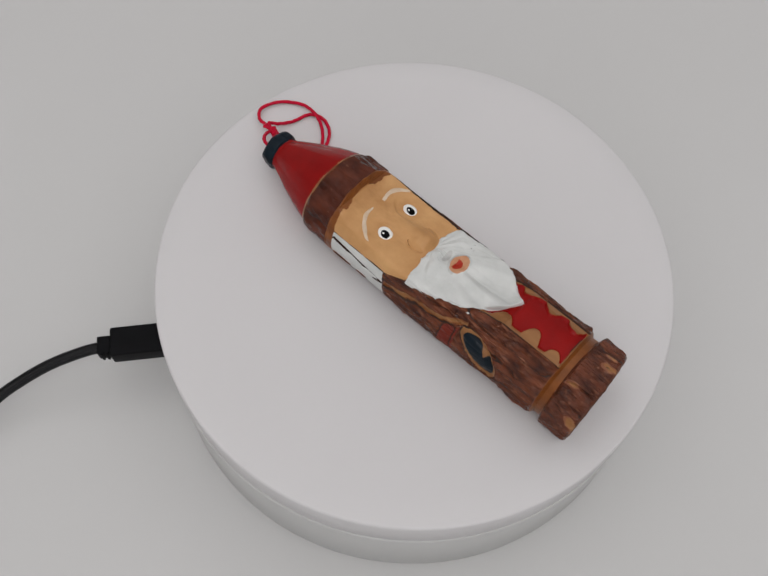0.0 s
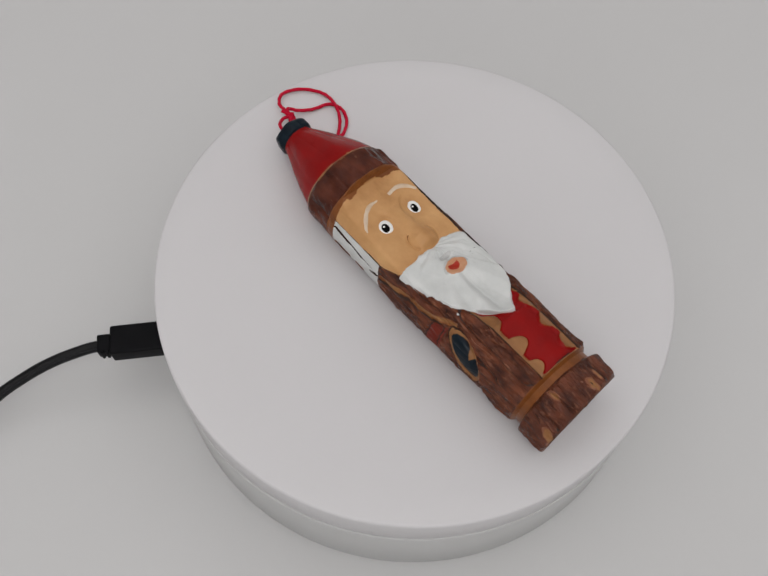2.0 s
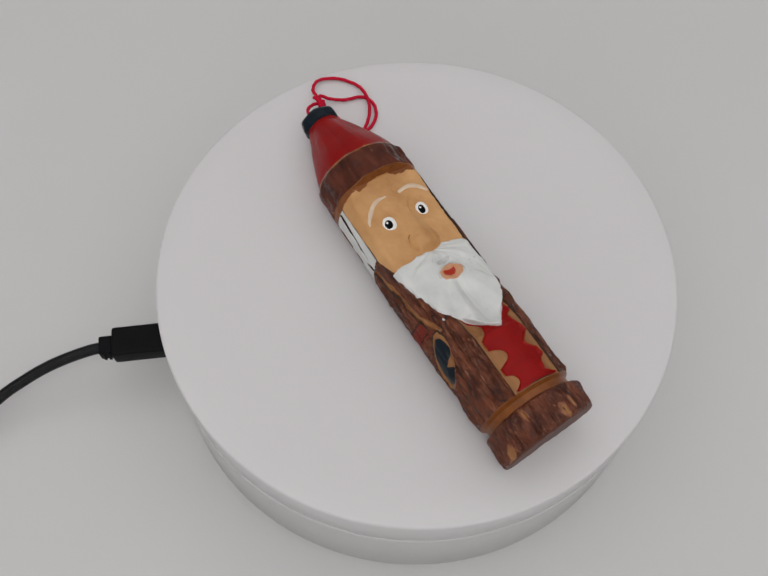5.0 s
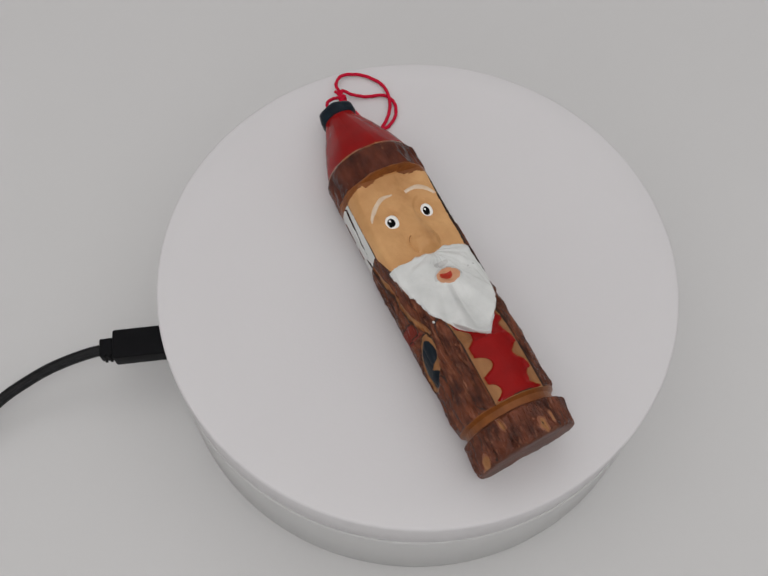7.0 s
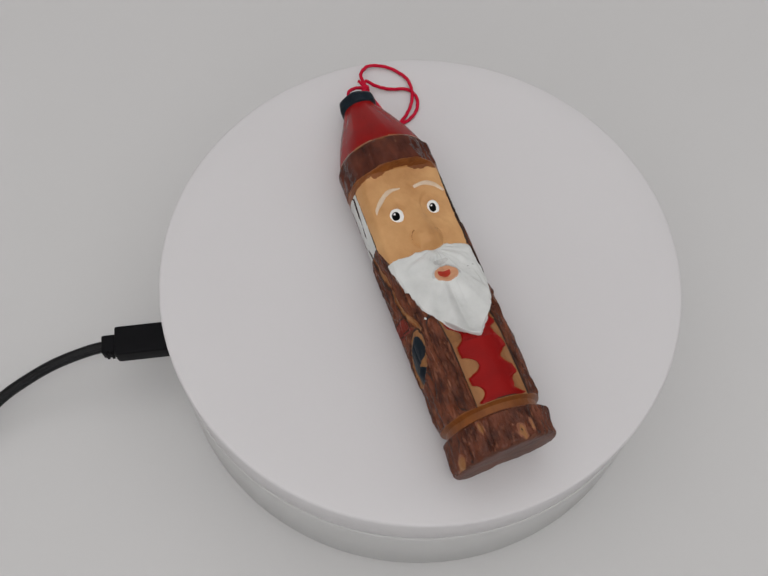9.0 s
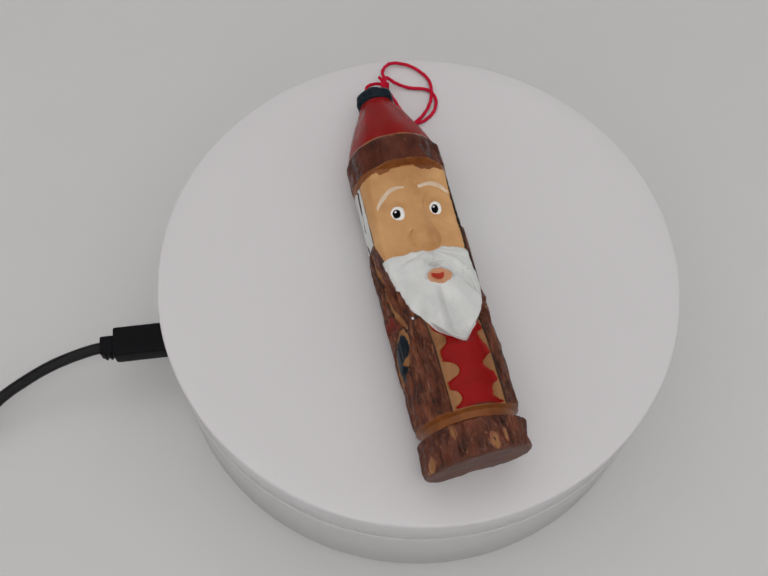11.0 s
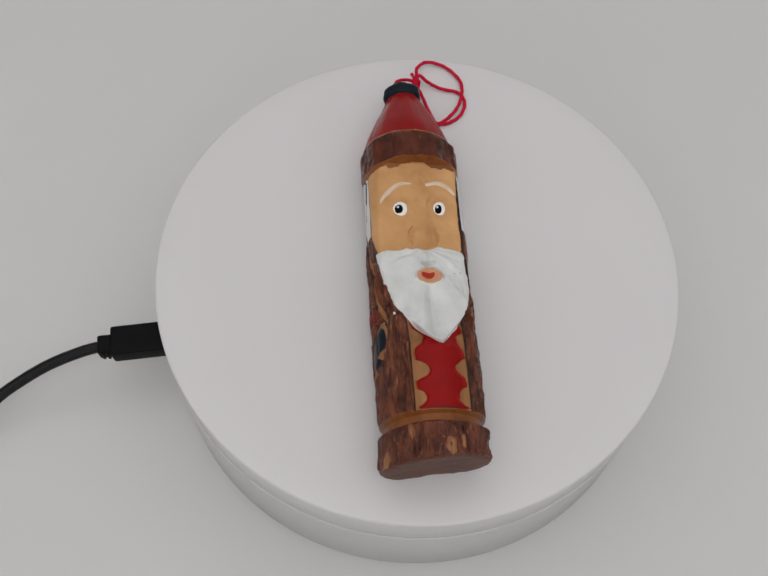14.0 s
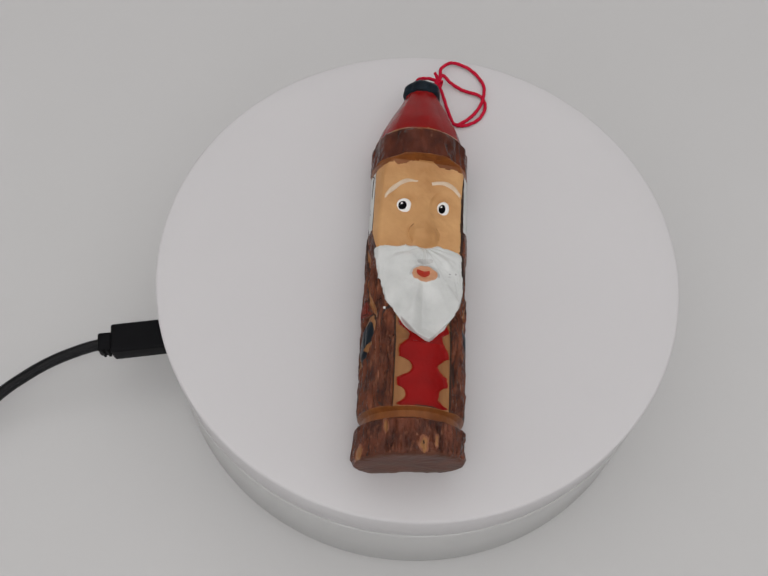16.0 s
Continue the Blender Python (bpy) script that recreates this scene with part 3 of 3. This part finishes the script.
def build_figure():
    na = 600
    u = np.sort(np.concatenate([np.linspace(1.6, 117.0, 480)] + [np.linspace(12.1, 29, 70), np.linspace(29.1, 34, 36), np.linspace(34.1, 58, 60)] + [np.linspace(a, b, 20) for a, b in ((8.62, 9.47), (11.13, 12.06), (82.47, 83.71), (112.4, 113.3))]))
    nu = len(u)
    k = np.linspace(-1, 1, na, endpoint=False)
    phi = math.pi * (0.72 * k + 0.28 * k ** 3)                     # closer rows in front
    uu, pp = np.meshgrid(u, phi, indexing="ij")
    rho = figure_surface(uu, pp)
    v = rho * np.sin(pp + ROLL)
    w = rho * np.cos(pp + ROLL)
    # the sawn foot end leans a little
    lean = np.clip(1 - (uu - 1.6) / 6, 0, 1)
    ulen = uu + lean * (0.06 * v - 0.075 * w - 0.45 + 0.16 * value_noise(v / 4 + 9, w / 4 + 9, 41) + 0.13 * value_noise(v + 9, w + 9, 42))
    w = w - 2.3 * step(92, 114, uu)                                # the hat droops to the back
    v = v + 0.25
    floor_clip = np.maximum(w, -AXIS * 1000 + 0.02)
    co = np.stack([v, ulen, floor_clip], -1).reshape(-1, 3) / 1000
    idx = np.arange(nu * na).reshape(nu, na)
    a, b = idx[:-1], idx[1:]
    quads = np.stack([a, np.roll(a, -1, 1), np.roll(b, -1, 1), b], -1).reshape(-1, 4)
    umid = (uu[:-1] + uu[1:]) / 2
    pn = np.roll(pp, -1, 1)
    pn[:, -1] += 2 * math.pi
    pmid = ((pp + pn) / 2)[:-1]
    slots = figure_paint(umid, pmid, (rho[:-1] + rho[1:]) / 2).reshape(-1).tolist()
    verts = co.tolist()
    faces = quads.tolist()

    # sawn end and hat tip, in rings
    def cap(row, slot, inward, depth, flip):
        ring = [int(i) for i in idx[row]]
        rim = np.array([verts[i] for i in ring])
        c = rim.mean(0)
        plane = np.linalg.lstsq(np.stack([np.ones(na), rim[:, 0], rim[:, 2]], 1), rim[:, 1], rcond=None)[0]
        for n in range(1, inward + 1):
            f = 1 - n / inward
            nxt = []
            for i in ring:
                p = np.array(verts[i])
                q = c + (p - c) * (f / (1 - (n - 1) / inward)) if n < inward else c
                nxt.append(len(verts))
                flat = plane[0] + plane[1] * q[0] + plane[2] * q[2] + 0.00012 * float(value_noise(np.array(q[0] * 900 + 40), np.array(q[2] * 250 + 40), 53))
                verts.append([q[0], flat + depth, q[2]])
            for j in range(na):
                i = (j + 1) % na
                f4 = [ring[j], ring[i], nxt[i], nxt[j]]
                faces.append(f4[::-1] if flip else f4)
                slots.append(slot)
            ring = nxt
    cap(0, 11, 5, 0.0, True)
    cap(nu - 1, 4, 3, 0.0002, False)

    # painted eyes: low domes of paint with pupils and a glint
    def at(cu, cs):
        r0 = 4.0
        ph = math.atan2(cs, r0)
        for _ in range(5):
            r1 = float(figure_surface(np.array([[cu]]), np.array([[ph]]))[0, 0])
            ph = math.atan2(cs, r1 * math.cos(ph))
        h = r1 * math.cos(ph)
        return Vector((0.25 + cs * math.cos(ROLL) + h * math.sin(ROLL), cu, -cs * math.sin(ROLL) + h * math.cos(ROLL))), h

    n_up = Vector((math.sin(ROLL), 0, math.cos(ROLL)))
    n_side = Vector((math.cos(ROLL), 0, -math.sin(ROLL)))

    def dome(cu, cs, ru, rs, lift0, height, slot):
        base, _ = at(cu, cs)
        rings, sides = 6, 40
        first = len(verts)
        for q in range(rings + 1):
            f = 1 - q / rings
            for j in range(sides):
                w0 = 2 * math.pi * j / sides
                wob = 1 + 0.05 * math.sin(2 * w0 + cu) + 0.03 * math.sin(3 * w0)
                p = base + Vector((0, ru * f * wob * math.cos(w0), 0)) + n_side * (rs * f * wob * math.sin(w0)) + n_up * (lift0 + height * (1 - f * f) - (0.35 if q == 0 else 0))
                verts.append([c / 1000 for c in p])
        for q in range(rings):
            for j in range(sides):
                i = (j + 1) % sides
                o = first + q * sides
                faces.append([o + i, o + j, o + sides + j, o + sides + i])
                slots.append(slot)

    for cu, cs, look_s in ((69.95, -5.2, -0.45), (70.3, 5.55, -0.4)):
        wide = 2.2 if cs < 0 else 1.8
        dome(cu, cs, 2.1, wide, 0.12, 0.3, 13)
        dome(cu - 0.35, cs + look_s, 1.4, 0.58 * wide, 0.46, 0.14, 14)
        dome(cu + 0.05, cs + look_s - 0.3, 0.34, 0.32, 0.68, 0.05, 13)

    # brows: raised strokes of pale paint
    def stroke(pts, width, slot):
        line = smooth_line([(p[0], p[1], 0) for p in pts], 36)
        first = len(verts)
        for n, p in enumerate(line):
            f = n / 35
            half = width * (0.35 + 0.65 * math.sin(math.pi * min(1, 0.12 + f * 0.85))) * (1 + 0.12 * math.sin(9 * f + p.x))
            d = (line[min(n + 1, 35)] - line[max(n - 1, 0)]).normalized()
            for off, up in ((-1, -0.12), (-0.7, 0.10), (0, 0.15), (0.7, 0.10), (1, -0.12)):
                cu, cs = p.x - d.y * off * half, p.y + d.x * off * half
                b0, _ = at(cu, cs)
                q = b0 + n_up * up
                verts.append([c / 1000 for c in q])
        for n in range(35):
            for j in range(4):
                o = first + n * 5 + j
                faces.append([o, o + 1, o + 6, o + 5])
                slots.append(slot)

    stroke([(71.2, -11.0), (74.3, -8.6), (76.3, -6.5), (77.3, -4.4), (77.4, -1.9)], 0.72, 15)
    stroke([(77.2, 2.0), (77.7, 4.5), (77.5, 6.5), (76.4, 8.5), (74.4, 10.1)], 0.78, 15)

    me = bpy.data.meshes.new("carved_figure")
    me.from_pydata(verts, [], faces)
    for mat in (M_BARK, M_RED, M_SKIN, M_WHITE, M_NAVY, M_TAN, M_GROOVE, M_LINE, M_LIPS, M_MOUTH, M_BAND, M_END, M_SHADE, M_EYE, M_BLACK, M_BROW, M_GREY, M_PALE, M_WINE, M_FOOT):
        me.materials.append(mat)
    me.polygons.foreach_set("material_index", slots)
    me.polygons.foreach_set("use_smooth", [True] * len(faces))
    me.validate()
    me.update()
    bm = bmesh.new()
    bm.from_mesh(me)
    bmesh.ops.recalc_face_normals(bm, faces=bm.faces)
    bm.to_mesh(me)
    bm.free()
    ob = new("carved_figure", me)
    return tagged(ob, "carved painted wooden figurine lying on the white platter", "figurine")


figure = build_figure()


def build_cord():
    """The hanging thread, in the figure's space."""
    ob_bm = bmesh.new()
    mm = lambda pts: [Vector((v - 0.55, u, w)) / 1000 - Vector((0, 0, AXIS)) for u, v, w in pts]
    long_loop = mm([(121.5, 6.0, 3.0), (126.5, 6.3, 2.6), (130.0, 6.9, 1.9), (132.6, 10.3, 1.2), (130.5, 15.7, 0.9), (125.5, 19.5, 0.9), (120.8, 19.9, 1.6), (116.1, 18.7, 1.5),
                    (112.1, 15.8, 0.9), (109.3, 11.4, 0.8), (113.7, 9.1, 1.2), (119.6, 7.2, 2.0), (122.5, 5.6, 3.2)])
    short_loop = mm([(121.8, 5.6, 3.4), (126.0, 7.0, 3.0), (124.4, 9.7, 1.6), (122.3, 13.5, 0.9), (120.5, 18.7, 0.8), (116.6, 20.4, 0.7), (112.2, 18.7, 0.7), (109.5, 15.1, 0.7),
                     (109.0, 11.8, 0.7)])
    eyelet = mm([(117.2, -1.2, 9.0), (119.6, -0.4, 8.4), (121.8, 1.8, 6.4), (122.8, 4.4, 4.6), (122.0, 6.0, 3.2), (120.2, 4.6, 5.0), (119.0, 2.8, 7.2), (117.2, 1.0, 8.6)])
    for line, n in ((long_loop, 220), (short_loop, 150), (eyelet, 90)):
        tube(ob_bm, smooth_line(line, n), 0.00050, 9, 0.22, 3)
    knot = mm([(122.6 + 0.9 * math.sin(2.1 * k), 5.9 + 1.0 * math.cos(1.7 * k), 3.4 + 0.8 * math.sin(1.3 * k + 1)) for k in range(9)])
    tube(ob_bm, smooth_line(knot, 120), 0.00052, 9, 0.2, 3)
    tail = mm([(122.6, 5.9, 3.4), (124.3, 5.2, 4.3), (125.6, 4.6, 4.6)])
    tube(ob_bm, smooth_line(tail, 24), 0.00045, 9, 0.2, 3)
    bmesh.ops.recalc_face_normals(ob_bm, faces=ob_bm.faces)
    ob = new("hanging_cord", mesh_of(ob_bm, "hanging_cord", [M_CORD]))
    return tagged(ob, "thin twisted red thread loop tied at the hat's tip", "cord")


cord = build_cord()


# ---- what moves ----
def turned(t):
    a = radians(RATE * t)
    spot = Matrix.Rotation(a, 2) @ FOOT
    return Matrix.Translation((spot.x, spot.y, TOP + AXIS)) @ Matrix.Rotation(a + LIE - math.pi / 2, 4, "Z")


def motions():
    ticks = [k * 0.5 for k in range(33)]
    walk(platter, [(t, pose(0, 0, 0, 0, 0, RATE * t)) for t in ticks])
    walk(figure, [(t, turned(t)) for t in ticks])
    walk(cord, [(t, turned(t)) for t in ticks])


motions()
